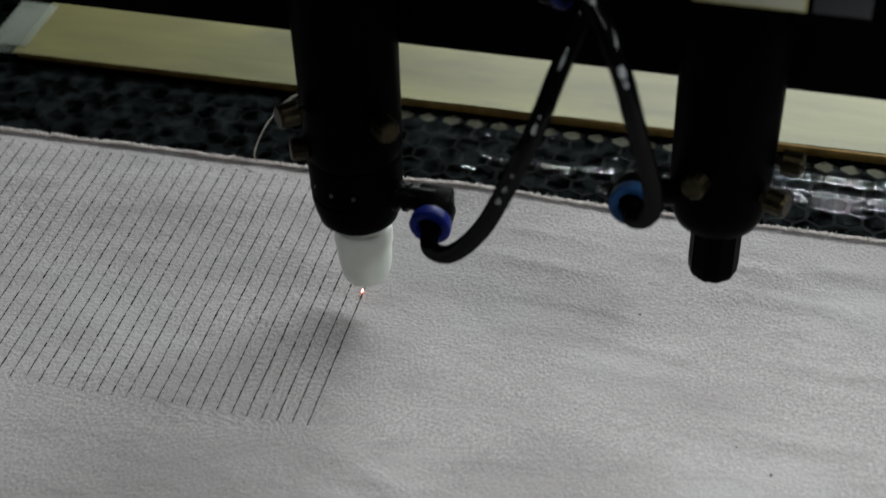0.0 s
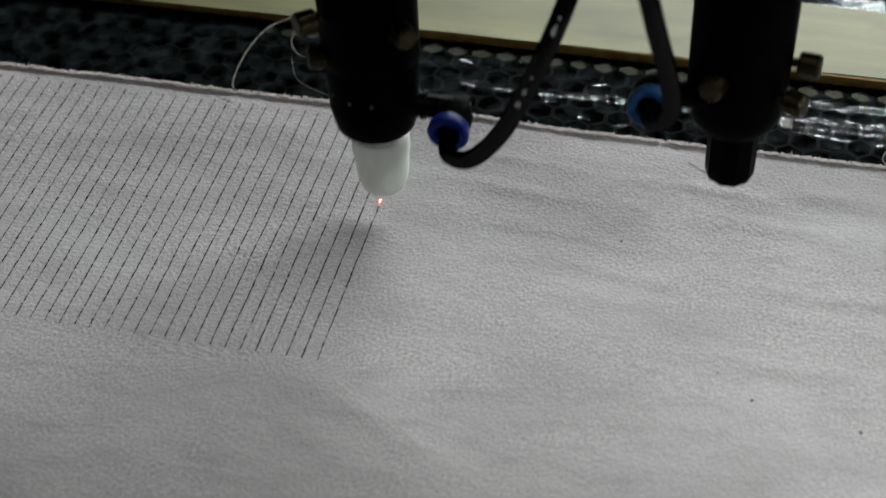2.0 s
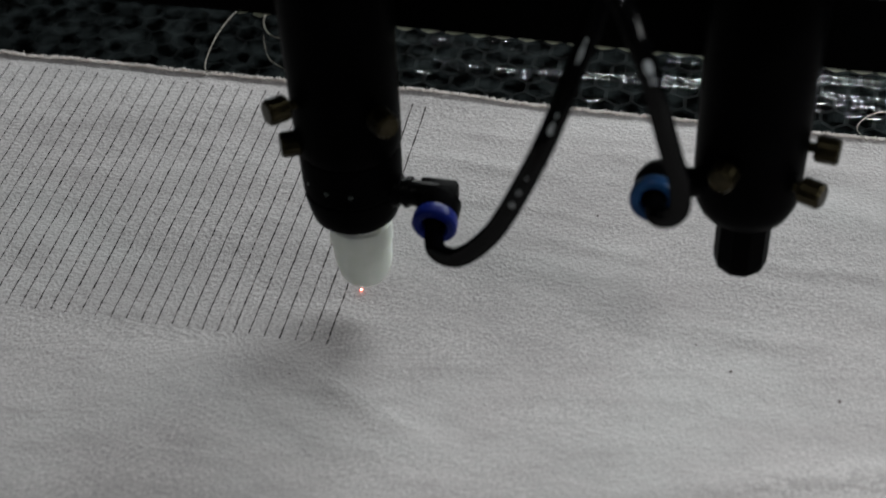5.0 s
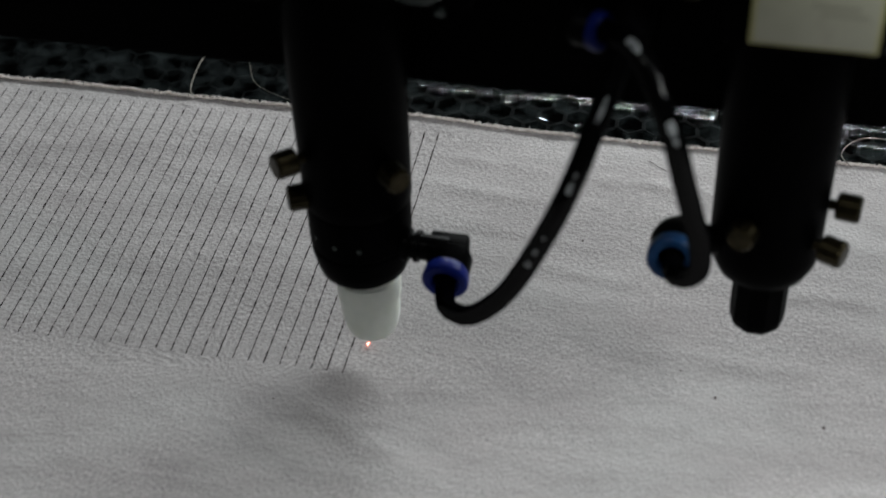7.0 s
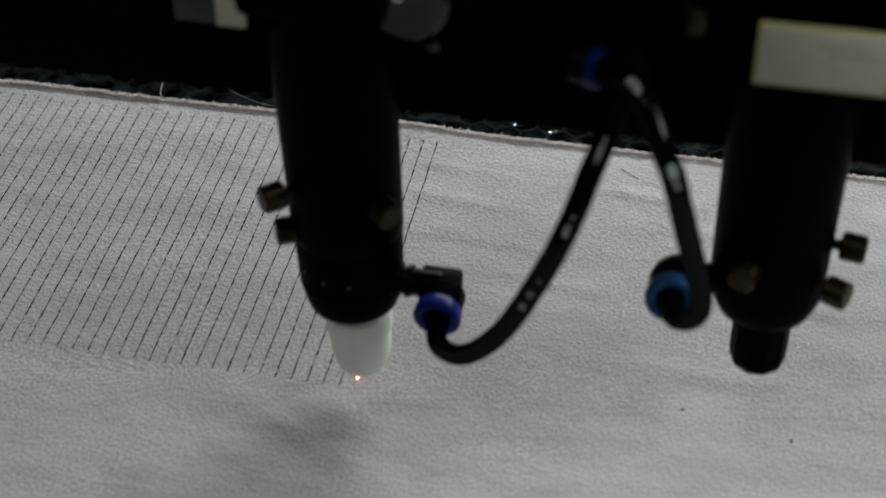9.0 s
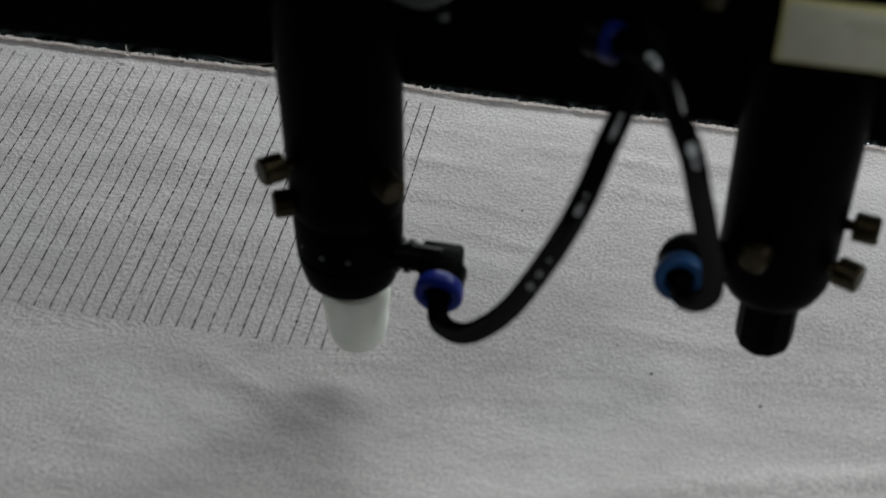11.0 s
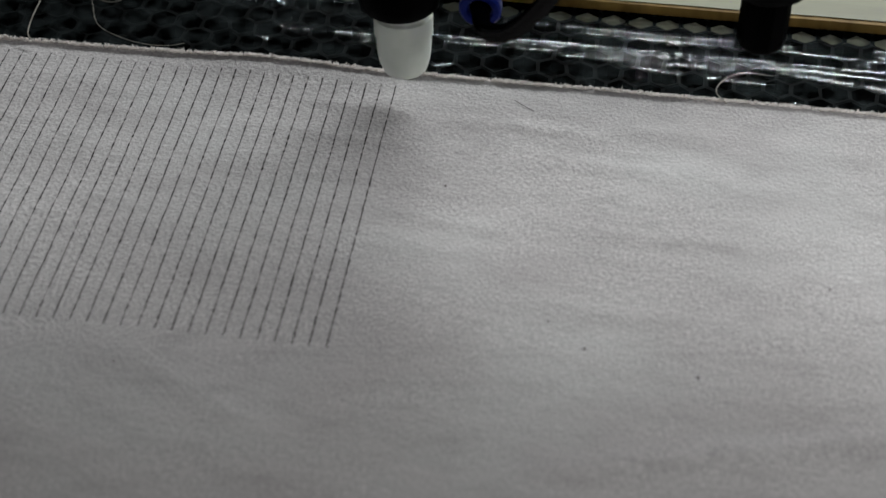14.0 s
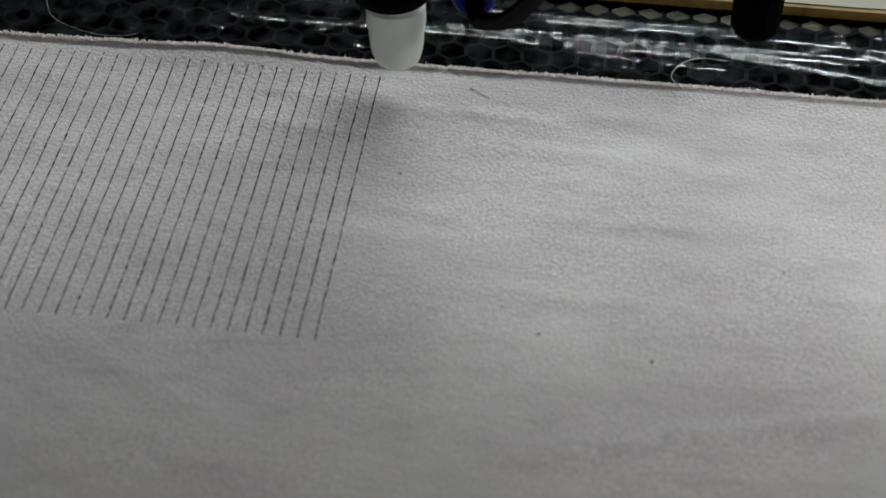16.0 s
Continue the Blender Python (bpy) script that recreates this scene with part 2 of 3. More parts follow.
def lathe(profile, sides=48, turn=0.0, bm=None, m=None):
    """A turned solid round z from (radius, height) pairs, closed at both ends."""
    bm = bm or bmesh.new()
    m = m or Matrix()
    rings = []
    for r, z in profile:
        rings.append([bm.verts.new(m @ (Vector((r * math.cos(turn + 2 * math.pi * i / sides), r * math.sin(turn + 2 * math.pi * i / sides), z)) * MM)) for i in range(sides)])
    for a, b in zip(rings, rings[1:]):
        for i in range(sides):
            bm.faces.new((a[i], a[(i + 1) % sides], b[(i + 1) % sides], b[i]))
    bm.faces.new(rings[0][::-1])
    bm.faces.new(rings[-1])
    return bm


def spline(points, steps):
    """A Catmull-Rom curve through the points."""
    p = [Vector(q) for q in points]
    p = [2 * p[0] - p[1]] + p + [2 * p[-1] - p[-2]]
    line = []
    for a, b, c, d in zip(p, p[1:], p[2:], p[3:]):
        for i in range(steps):
            t = i / steps
            line.append(0.5 * (2 * b + (c - a) * t + (2 * a - 5 * b + 4 * c - d) * t * t + (3 * b - a - 3 * c + d) * t ** 3))
    return line + [p[-2]]


def sweep(points, radius, steps=10, sides=14, bm=None):
    """A round cable along a curve."""
    bm = bm or bmesh.new()
    line = spline(points, steps)
    up, rings = None, []
    for i, q in enumerate(line):
        along = (line[min(i + 1, len(line) - 1)] - line[max(i - 1, 0)]).normalized()
        side = (up if up is not None else Vector((0.3, 0.2, 1)).cross(along))
        side = (side - along * side.dot(along)).normalized()
        up = side
        other = along.cross(side)
        rings.append([bm.verts.new((q + (side * math.cos(2 * math.pi * k / sides) + other * math.sin(2 * math.pi * k / sides)) * radius) * MM) for k in range(sides)])
    for a, b in zip(rings, rings[1:]):
        for i in range(sides):
            bm.faces.new((a[i], a[(i + 1) % sides], b[(i + 1) % sides], b[i]))
    bm.faces.new(rings[0][::-1])
    bm.faces.new(rings[-1])
    return bm


def aim(place, way):
    """A pose at place (mm) whose z axis points along way; its translation is left in mm for lathe()."""
    return Matrix.Translation(Vector(place) * MM) @ Vector(way).to_track_quat("Z", "Y").to_matrix().to_4x4()


# ---------------------------------------------------------------- the workshop and the machine bed
def slab(name, x0, x1, y0, y1, z0, z1, mat, kind="structure", label="", category=""):
    ob = part(name, box(x0, x1, y0, y1, z0, z1, 0), mat)
    return tagged(ob, label, category, kind=kind)


slab("floor", -3000, 3200, -2600, 1360, -950, -900, CONCRETE, label="plain grey concrete workshop floor", category="floor")
slab("ceiling", -3000, 3200, -2600, 1360, 2100, 2150, PLASTER, label="plain pale workshop ceiling", category="ceiling")
slab("wall_west", -3060, -3000, -2600, 1360, -900, 2100, PLASTER, label="plain plastered workshop wall", category="wall")
slab("wall_east", 3200, 3260, -2600, 1360, -900, 2100, PLASTER, label="plain plastered workshop wall", category="wall")
slab("wall_south", -3000, 3200, -2660, -2600, -900, 2100, PLASTER, label="plain plastered workshop wall", category="wall")


def wall_with_window():
    bm = bmesh.new()
    for x0, x1, z0, z1 in ((-3000, -360, -900, 2100), (1100, 3200, -900, 2100), (-360, 1100, -900, 455), (-360, 1100, 745, 2100)):
        box(x0, x1, 1300, 1360, z0, z1, 0, bm)
    tagged(part("wall_north", bm, PLASTER), "plastered workshop wall with an open window", "wall", kind="structure")


wall_with_window()


def machine_bed():
    bm = bmesh.new()
    box(-520, 560, -380, 520, -60, -7.6, 3, bm)
    tagged(part("bed_tray", bm, PIT), "dark patchy tray beneath the honeycomb table", "machine bed", kind="structure")
    base = part("machine_base", box(-520, 560, -380, 520, -900, -60, 8), STEEL)
    tagged(base, "grey painted sheet metal machine base", "machine", kind="structure")
    for x0, x1 in ((-560, -520), (560, 600)):
        ob = part("side_rail", box(x0, x1, -380, 520, -900, 88.5, 3), STEEL)
        tagged(ob, "grey steel side rail of the machine", "machine rail", kind="structure")


machine_bed()


def honeycomb():
    """Thin foil cells standing on the tray, open at the top."""
    pitch, tall, wall = 9.6, 5.6, 0.8
    r = pitch / math.sqrt(3)
    verts, faces = [], []
    rng = random.Random(4)
    rows = int(300 / (1.5 * r))
    for row in range(rows):
        y = 112 + row * 1.5 * r
        for col in range(int(520 / pitch)):
            x = -215 + col * pitch + (pitch / 2 if row % 2 else 0)
            top = -1.6 + rng.uniform(-0.5, 0.0)
            k = len(verts)
            for i in range(6):
                a = math.pi / 6 + i * math.pi / 3
                for rad, z in ((r, top), (r - wall, top), (r - wall * 0.8, top - tall)):
                    px, py = x + rad * math.cos(a), y + rad * math.sin(a)
                    bx = 0.9 * noise.noise(Vector((px / 7, py / 7, 1.0)))
                    by = 0.9 * noise.noise(Vector((px / 7, py / 7, 6.0)))
                    verts.append(((px + bx) * MM, (py + by) * MM, z * MM))
            for i in range(6):
                a, b = k + 3 * i, k + 3 * ((i + 1) % 6)
                faces += [(a, b, b + 1, a + 1), (a + 1, b + 1, b + 2, a + 2)]
    mesh = bpy.data.meshes.new("honeycomb_table")
    mesh.from_pydata(verts, [], faces)
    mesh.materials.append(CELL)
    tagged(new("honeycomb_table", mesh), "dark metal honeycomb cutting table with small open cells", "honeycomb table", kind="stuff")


honeycomb()
tagged(part("under_strip", box(-62, 310, 175.5, 185.0, -7.55, -3.8, 0.5), RAIL), "cream strip lying under the honeycomb cells", "support strip", kind="structure")


# ---------------------------------------------------------------- the suede sheet
STEP, SLITS = 5.0, 124.8     # spacing of the slits and their length
BACK = 131.2                 # where the sheet's cut edge lies


def edge_y(x):
    return BACK + 0.008 * x + 0.55 * noise.noise(Vector((x / 30, 2.2, 0))) + 0.42 * noise.noise(Vector((x / 3.2, 4.2, 0))) + 0.6 * math.exp(-((x - 20) / 30) ** 2)


def relief(x, y):
    """Height of the sheet above the table in mm: gentle folds and a curling edge."""
    n = noise.noise
    z = 0.38 * n(Vector((x / 95, y / 32, 0.3))) + 0.30 * n(Vector((x / 48 + 3, y / 13, 1.7)))
    z += 0.16 * n(Vector((x / 14, y / 11, 5.2)))
    # a few soft creases running out from the uncut part
    for cx, cy, wide, deep, high, lean in ((56, 95, 19, 3.4, 0.42, -0.05), (70, 76, 26, 3.4, 0.34, -0.08), (52, 112, 16, 3.0, 0.32, -0.1), (100, 58, 20, 3.4, 0.55, -0.12), (122, 108, 22, 3.4, 0.5, -0.05), (160, 112, 12, 4.0, 0.5, 0.1), (165, 60, 30, 3.5, 0.4, 0.05), (36, -22, 26, 4.0, 0.5, -0.5), (148, 26, 26, 3.5, 0.4, -0.05), (118, 50, 40, 4.0, 0.28, 0.0), (150, 92, 50, 4, 0.25, -0.1), (205, -18, 75, 4.5, 0.9, 0.27)):
        u, v = (x - cx) / wide, (y - cy - lean * (x - cx)) / deep
        z += high * math.exp(-u * u - v * v)
    # the cut edge turns up into a thin lip
    lip = max(0.0, 1 - (edge_y(x) - y) / 3.0)
    z += lip * lip * (0.5 + 0.4 * n(Vector((x / 17, 8.1, 0))) + 0.35 * n(Vector((x / 3.5, 2.1, 0))))
    z += 1.5 * math.exp(-((y - BACK) / 9.0) ** 2 - ((x - 24) / 24) ** 2)
    return max(z, -0.6)


def suede_sheet():
    x0, x1, y0, nx, ny = -250.0, 330.0, -330.0, 290, 232
    verts, faces = [], []
    for j in range(ny + 1):
        for i in range(nx + 1):
            x = x0 + (x1 - x0) * i / nx
            y = y0 + (edge_y(x) - y0) * (1 - (1 - j / ny) ** 1.7)
            verts.append((x * MM, y * MM, relief(x, y) * MM))
    w = nx + 1
    for j in range(ny):
        for i in range(nx):
            a = j * w + i
            faces.append((a, a + 1, a + w + 1, a + w))
    # the rolled lip and the underside
    top = ny * w
    base = len(verts)
    for out, z in ((0.35, -0.45), (0.2, -1.1), (-6, -1.5)):
        for i in range(w):
            x, y, h = verts[top + i]
            verts.append((x, y + out * MM, max(h + z * MM, -0.0016)))
    for k in range(3):
        a = top if k == 0 else base + (k - 1) * w
        b = base + k * w
        for i in range(nx):
            faces.append((a + i, a + i + 1, b + i + 1, b + i))
    mesh = bpy.data.meshes.new("suede_sheet")
    mesh.from_pydata(verts, [], faces)
    mesh.materials.append(SUEDE)
    mesh.polygons.foreach_set("use_smooth", [True] * len(mesh.polygons))
    return tagged(new("suede_sheet", mesh), "greyish pink suede sheet with rows of fine parallel slits", "fabric")


SHEET = suede_sheet()


def fray():
    """Short fibres along the cut edge, paled in colour to look backlit."""
    rng = random.Random(9)
    verts, faces = [], []
    for _ in range(24000):
        x = rng.uniform(-230, 310)
        y = edge_y(x) + rng.uniform(-0.9, 0.45)
        z = relief(x, min(y, BACK)) + rng.uniform(-0.6, 0.75)
        a = rng.uniform(-0.4, math.pi + 0.4)
        long = rng.uniform(0.3, 0.95) * (1.6 if rng.random() < 0.03 else 1)
        dx, dy, dz = math.cos(a) * long * 0.8, abs(math.sin(a)) * long, rng.uniform(0.0, 1.0) * long
        w = rng.uniform(0.12, 0.32)
        k = len(verts)
        for s in (0, 0.55, 1):
            cx, cy, cz = x + dx * s, y + dy * s, z + dz * s - 0.25 * s * s * long
            thin = w * (1 - 0.6 * s)
            verts += [((cx - thin) * MM, cy * MM, (cz - thin) * MM), ((cx + thin) * MM, cy * MM, (cz + thin) * MM)]
        faces += [(k, k + 1, k + 3, k + 2), (k + 2, k + 3, k + 5, k + 4)]
    mesh = bpy.data.meshes.new("frayed_edge")
    mesh.from_pydata(verts, [], faces)
    mesh.materials.append(FRAY)
    ob = new("frayed_edge", mesh)
    ob.parent = SHEET
    tagged(ob, "fuzzy fibres paled to look lit from behind", kind="stuff")


fray()


def slit_mesh(x, y0, y1, rng):
    """A narrow charred furrow that follows the sheet's surface, uneven in width."""
    bm = bmesh.new()
    n = max(6, int((y1 - y0) / 0.7))
    last = None
    for i in range(n + 1):
        y = y0 + (y1 - y0) * i / n
        w = max(0.07, 0.206 + 0.15 * noise.noise(Vector((x, y / 1.3, 0.5))) + rng.uniform(-0.05, 0.05))
        cx = x + 0.10 * noise.noise(Vector((x / 3, y / 9, 3.1))) + 0.10 * noise.noise(Vector((x, y / 1.6, 7.7)))
        z = relief(cx, y) + 0.11
        pair = [bm.verts.new(Vector((cx + s * w, y, z - (0.0 if s else 0.03))) * MM) for s in (-1, 0, 1)]
        if last:
            bm.faces.new((last[0], last[1], pair[1], pair[0]))
            bm.faces.new((last[1], last[2], pair[2], pair[1]))
        last = pair
    return ready(bm, "slit", CHAR, smooth=False)


def finished_slits():
    rng = random.Random(12)
    for k in range(-44, 0):
        ob = new("slit", slit_mesh(k * STEP, rng.uniform(-0.5, 0.6), SLITS + rng.uniform(-0.6, 0.6), rng))
        ob.parent = SHEET


finished_slits()


def lint():
    for x, y, r, long in ((93.8, 75.2, 0.55, 1.6), (142.5, 10.6, 0.7, 1.2), (212.3, 45.4, 0.5, 1.3), (174.7, 3.8, 0.75, 1.2), (131.2, 20.2, 0.4, 1.3), (12.0, -14, 0.4, 1.2)):
        bm = bmesh.new()
        bmesh.ops.create_icosphere(bm, subdivisions=2, radius=0.72 * r * MM)
        for v in bm.verts:
            v.co = Vector((v.co.x, v.co.y * long, v.co.z * 0.35)) * (1 + 0.25 * noise.noise(v.co * 2500))
        ob = part("lint_speck", bm, SPECK, SHEET, "dark speck of lint", Matrix.Translation(Vector((x, y, relief(x, y) + 0.05)) * MM))
    bm = sweep([(110.5, 122.6, relief(110, 122) + 0.2), (114, 119.7, relief(114, 119) + 0.25), (117.5, 117.6, relief(117, 117) + 0.2)], 0.09, 4, 6)
    part("lint_speck", bm, SPECK, SHEET, "short dark fibre")


lint()


# ---------------------------------------------------------------- behind the sheet: board, film, threads
def backing_board():
    board = tagged(new("backing_board"), "worn cream wooden board strip lying on the honeycomb table", "board")
    board.matrix_basis = Matrix.Translation(Vector((0, 0, -1.6)) * MM)
    bm = bmesh.new()
    xs = [-180 + 12 * i for i in range(48)]
    front = [182.0 + 0.012 * x + 0.5 * noise.noise(Vector((x / 25, 1, 0))) for x in xs]
    back = [230.5 + 1.2 * noise.noise(Vector((x / 40, 6, 0))) for x in xs]
    rows = [[(x, y - 0.0, 4.2) for x, y in zip(xs, front)], [(x, y, 4.2) for x, y in zip(xs, back)]]
    a = [[bm.verts.new(Vector(q) * MM) for q in row] for row in rows]
    low = [[bm.verts.new(Vector((q[0], q[1], 3.9)) * MM) for q in row] for row in rows]
    for i in range(len(xs) - 1):
        bm.faces.new((a[0][i], a[0][i + 1], a[1][i + 1], a[1][i]))
        bm.faces.new((low[0][i], low[0][i + 1], a[0][i + 1], a[0][i]))
        bm.faces.new((low[1][i], low[1][i + 1], a[1][i + 1], a[1][i]))
    bm.faces.new((a[0][0], a[1][0], low[1][0], low[0][0]))
    part("board_face", bm, BOARD, board)
    part("burnt_edge", box(-179.5, 383.5, 182.6, 229.5, 0.02, 3.85, 0.3), BURNT, board, "brown laser-burnt board edge")


backing_board()


def film_sheet(seed, y0, y1, ny, long_creases):
    """Clear wrapping film stretched over the table: long sharp creases, small loops and a slight sag into each cell."""
    rng = random.Random(seed)
    nx = 520
    x, y = np.meshgrid(np.linspace(-205, 315, nx + 1), np.linspace(y0, y1, ny + 1))
    z = np.full(x.shape, -0.85)
    for k in range(9):
        a, b, c = rng.uniform(0.02, 0.10), rng.uniform(0.05, 0.35), rng.uniform(0, 6.3)
        z += 0.009 * np.sin(a * x + c) * np.sin(b * y + 2 * c)
    # the sag over the cells
    pitch = 9.6
    row = 1.5 * pitch / math.sqrt(3)
    line = np.round((y - 112) / row)
    shift = np.where(line % 2 == 1, pitch / 2, 0.0)
    cx = np.round((x + 215 - shift) / pitch) * pitch - 215 + shift
    far = np.hypot(x - cx, y - (112 + line * row)) / (pitch / 2)
    slack = 0.5 + 0.5 * np.sin(cx * 1.7 + 3 * line) * np.sin(line * 2.3 + 0.4 * cx)
    z -= (0.008 + 0.05 * slack) * np.clip(1 - far ** 2, 0, 1) ** 1.5
    creases = list(long_creases)
    for _ in range(16):
        where = (rng.uniform(60, 300), rng.uniform(y0 + 8, y1 - 8)) if rng.random() < 0.7 else (rng.uniform(-160, 60), rng.uniform(y0 + 8, y1 - 5))
        creases.append((*where, rng.uniform(14, 70), rng.uniform(0.4, 0.6), rng.uniform(0.03, 0.07), rng.uniform(-0.05, 0.02)))
    for _ in range(60):
        creases.append((rng.uniform(-190, 300), rng.uniform(y0 + 5, y1 - 4), rng.uniform(1.2, 4.0), rng.uniform(0.4, 0.9), rng.uniform(0.06, 0.2), rng.uniform(-0.6, 0.6)))
    for px, py, wide, thin, high, lean in creases:
        u = (x - px) / wide
        w = (y - py - lean * (x - px)) / thin
        z += high * np.exp(-np.minimum(u ** 4 + w * w, 60))
    verts = np.stack([x, y, z], -1).reshape(-1, 3) * MM
    i, j = np.meshgrid(np.arange(nx), np.arange(ny))
    a = (j * (nx + 1) + i).ravel()
    faces = np.stack([a, a + 1, a + nx + 2, a + nx + 1], -1)
    mesh = bpy.data.meshes.new("clear_film")
    mesh.from_pydata(verts.tolist(), [], faces.tolist())
    mesh.materials.append(FILM)
    mesh.polygons.foreach_set("use_smooth", [True] * len(mesh.polygons))
    ob = tagged(new("clear_film", mesh), "clear crinkled plastic film over the honeycomb table", "plastic film", "film pieces")
    ob.visible_shadow = False


film_sheet(17, 128.0, 177.0, 215, ((222, 148.4, 38, 0.8, 0.19, -0.175), (224, 149.6, 34, 0.7, 0.07, -0.170), (175, 158, 80, 0.8, 0.12, -0.008), (140, 156, 90, 0.6, 0.08, -0.012), (60, 153.5, 60, 0.6, 0.07, 0.0), (160, 151.5, 34, 0.6, 0.08, -0.01),
                                   (185, 145.4, 12, 0.6, 0.09, -0.03), (156, 147.6, 11, 0.5, 0.08, -0.13), (205, 154.5, 40, 0.6, 0.09, -0.02), (-40, 157, 60, 0.5, 0.05, -0.012)))
film_sheet(5, 234.0, 290.0, 170, ((160, 246, 30, 0.8, 0.4, -0.03), (140, 262, 40, 0.7, 0.4, -0.02), (215, 240, 30, 0.7, 0.45, -0.05), (205, 252, 24, 0.6, 0.4, -0.02)))


def end_tape():
    bm = box(-193, -176.5, 184.5, 219, -1.55, 3.0, 0.5)
    for v in bm.verts:
        v.co.z += 0.0006 * noise.noise(v.co * 120)
    tagged(part("tape_end", bm, CLOUDY), "cloudy clear plastic wrapped round the board's end", "plastic tape")


end_tape()


def threads():
    for name, pts, r in (
        ("thread", ((-57.5, 128.5, 2.0), (-60.5, 133, 3), (-60.6, 149, 5), (-57, 166, 6), (-49, 178, 5), (-45.8, 183.5, 3.6), (-38, 186, 3.2), (-33.0, 181.5, 4.5), (-31.2, 170, 4), (-34.5, 158.5, 1.5), (-41.5, 157, 1.5), (-46.9, 164, 2.5), (-46.5, 175, 5), (-43, 183.2, 3.6)), 0.23),
        ("thread", ((180.5, 129.5, 1.6), (176.9, 135.5, 2), (180, 143, 2), (186.6, 148, 1.5), (196, 148, 1.2)), 0.17),
        ("thread", ((-45.2, 157.3, 0.6), (-38.8, 143.2, 0.7), (-27.9, 136.5, 0.8), (-18.2, 133.6, 1.2), (-10.2, 134.5, 1.0), (-6, 137, 0.8)), 0.09),
    ):
        tagged(part(name, sweep(pts, r, 8, 6), THREAD), "loose pale sewing thread trailing from the sheet's edge", "thread", "loose threads")


threads()


# ---------------------------------------------------------------- gantry, carriage and laser heads
# Each is built round its own origin: the point of the sheet under the white nozzle.
def gantry_beam():
    ob = tagged(new("gantry_beam"), "long black steel gantry beam across the machine", "gantry beam")
    part("beam", box(-555, 595, 19, 79, 94.0, 150, 2.0), BLACK_SATIN, ob)
    part("linear_rail", box(-500, 545, 15.5, 19.2, 132, 144, 0.6), BLACK_SATIN, ob)
    return ob


def carriage():
    ob = tagged(new("laser_carriage"), "black carriage plate with a cream label joining both laser torches", "carriage")
    part("plate", box(-150, 240, 12.5, 15.4, 93.2, 185, 1.2), BLACK_SATIN, ob)
    cover = part("cover", box(98, 150, -32.0, 12.6, 143.5, 190, 1.2), BLACK_SATIN, ob)
    part("label", box(103.7, 133.3, -32.9, -31.95, 146.2, 162.4, 0.25), LABEL_EDGE, cover, "yellow edge of the label")
    face = part("label_face", box(104.7, 132.4, -33.3, -32.85, 147.1, 161.5, 0.1), LABEL, ob, "cream printed label face")
    for x0, x1, z0, z1 in ((117, 128, 157.6, 158.8), (119, 130, 155.6, 156.6)):
        part("print_line", box(x0, x1, -33.4, -33.25, z0, z1, 0), LABEL_PRINT, face, "faint printed line")
    part("side_plate", box(134.8, 149.6, -33.2, -31.95, 146.5, 189, 0.4), GREY, cover, "dark grey plate")
    mount = part("mirror_mount", box(-10, 36, -18.0, 12.6, 136.8, 185, 1.2), BLACK_SATIN, ob)
    part("bracket", box(-60, -14, -14.0, 12.6, 131.5, 180, 0.8), BLACK_SATIN, ob)
    part("small_label", box(-27.2, -19.6, -14.9, -13.9, 133.6, 152, 0.25), LABEL, ob, "small cream label")
    part("dark_plate", box(-38.0, -27.6, -14.7, -13.9, 134.0, 152, 0.25), GREY, ob, "dark grey plate")
    part("clamp_block", box(-19.0, 18.2, -27.0, -17.9, 143.8, 185, 3.6), BLACK_SATIN, mount)
    part("mirror_cap", lathe([(8.8, 0), (9.9, 0.8), (9.9, 3.4), (9.2, 4.2)], 44, m=aim((22.6, -17.6, 150.0), (0, -1, 0))), ALU, mount, "worn grey metal cap")
    part("pale_plug", lathe([(1.3, 0), (1.5, 0.3), (1.5, 1.6), (1.1, 2.0)], 24, m=aim((20.6, -21.0, 152.5), (0, -1, 0))), NOZZLE, mount, "pale plug")
    part("locking_screw", lathe([(1.3, 0), (1.4, 0.2), (1.4, 2.2), (1.1, 2.4)], 16, m=aim((28.4, -17.5, 138.0), (0, -0.9, -0.4))), ALU, mount, "small grey screw")
    part("brass_stop", lathe([(3.6, 0), (4.0, 0.4), (4.0, 8.4), (3.4, 9)], 20, m=aim((89.0, -14, 147.5), (0.1, -0.2, 1))), BRASS, ob, "small brass stop")
    block = part("air_block", box(56, 82, -17.0, 12.7, 126, 152, 1.4), BLACK_SATIN, ob, "black air distribution block")
    part("hose_stub", sweep([(76.5, -14, 142), (76.6, -22, 142.5), (76.4, -31, 142.0)], 4.6, 5, 18), FITTING, block)
    fitting(block, (63.0, -21.0, 138.8), (0.93, -0.36, 0.06), BLUE, 0.74)
    return ob


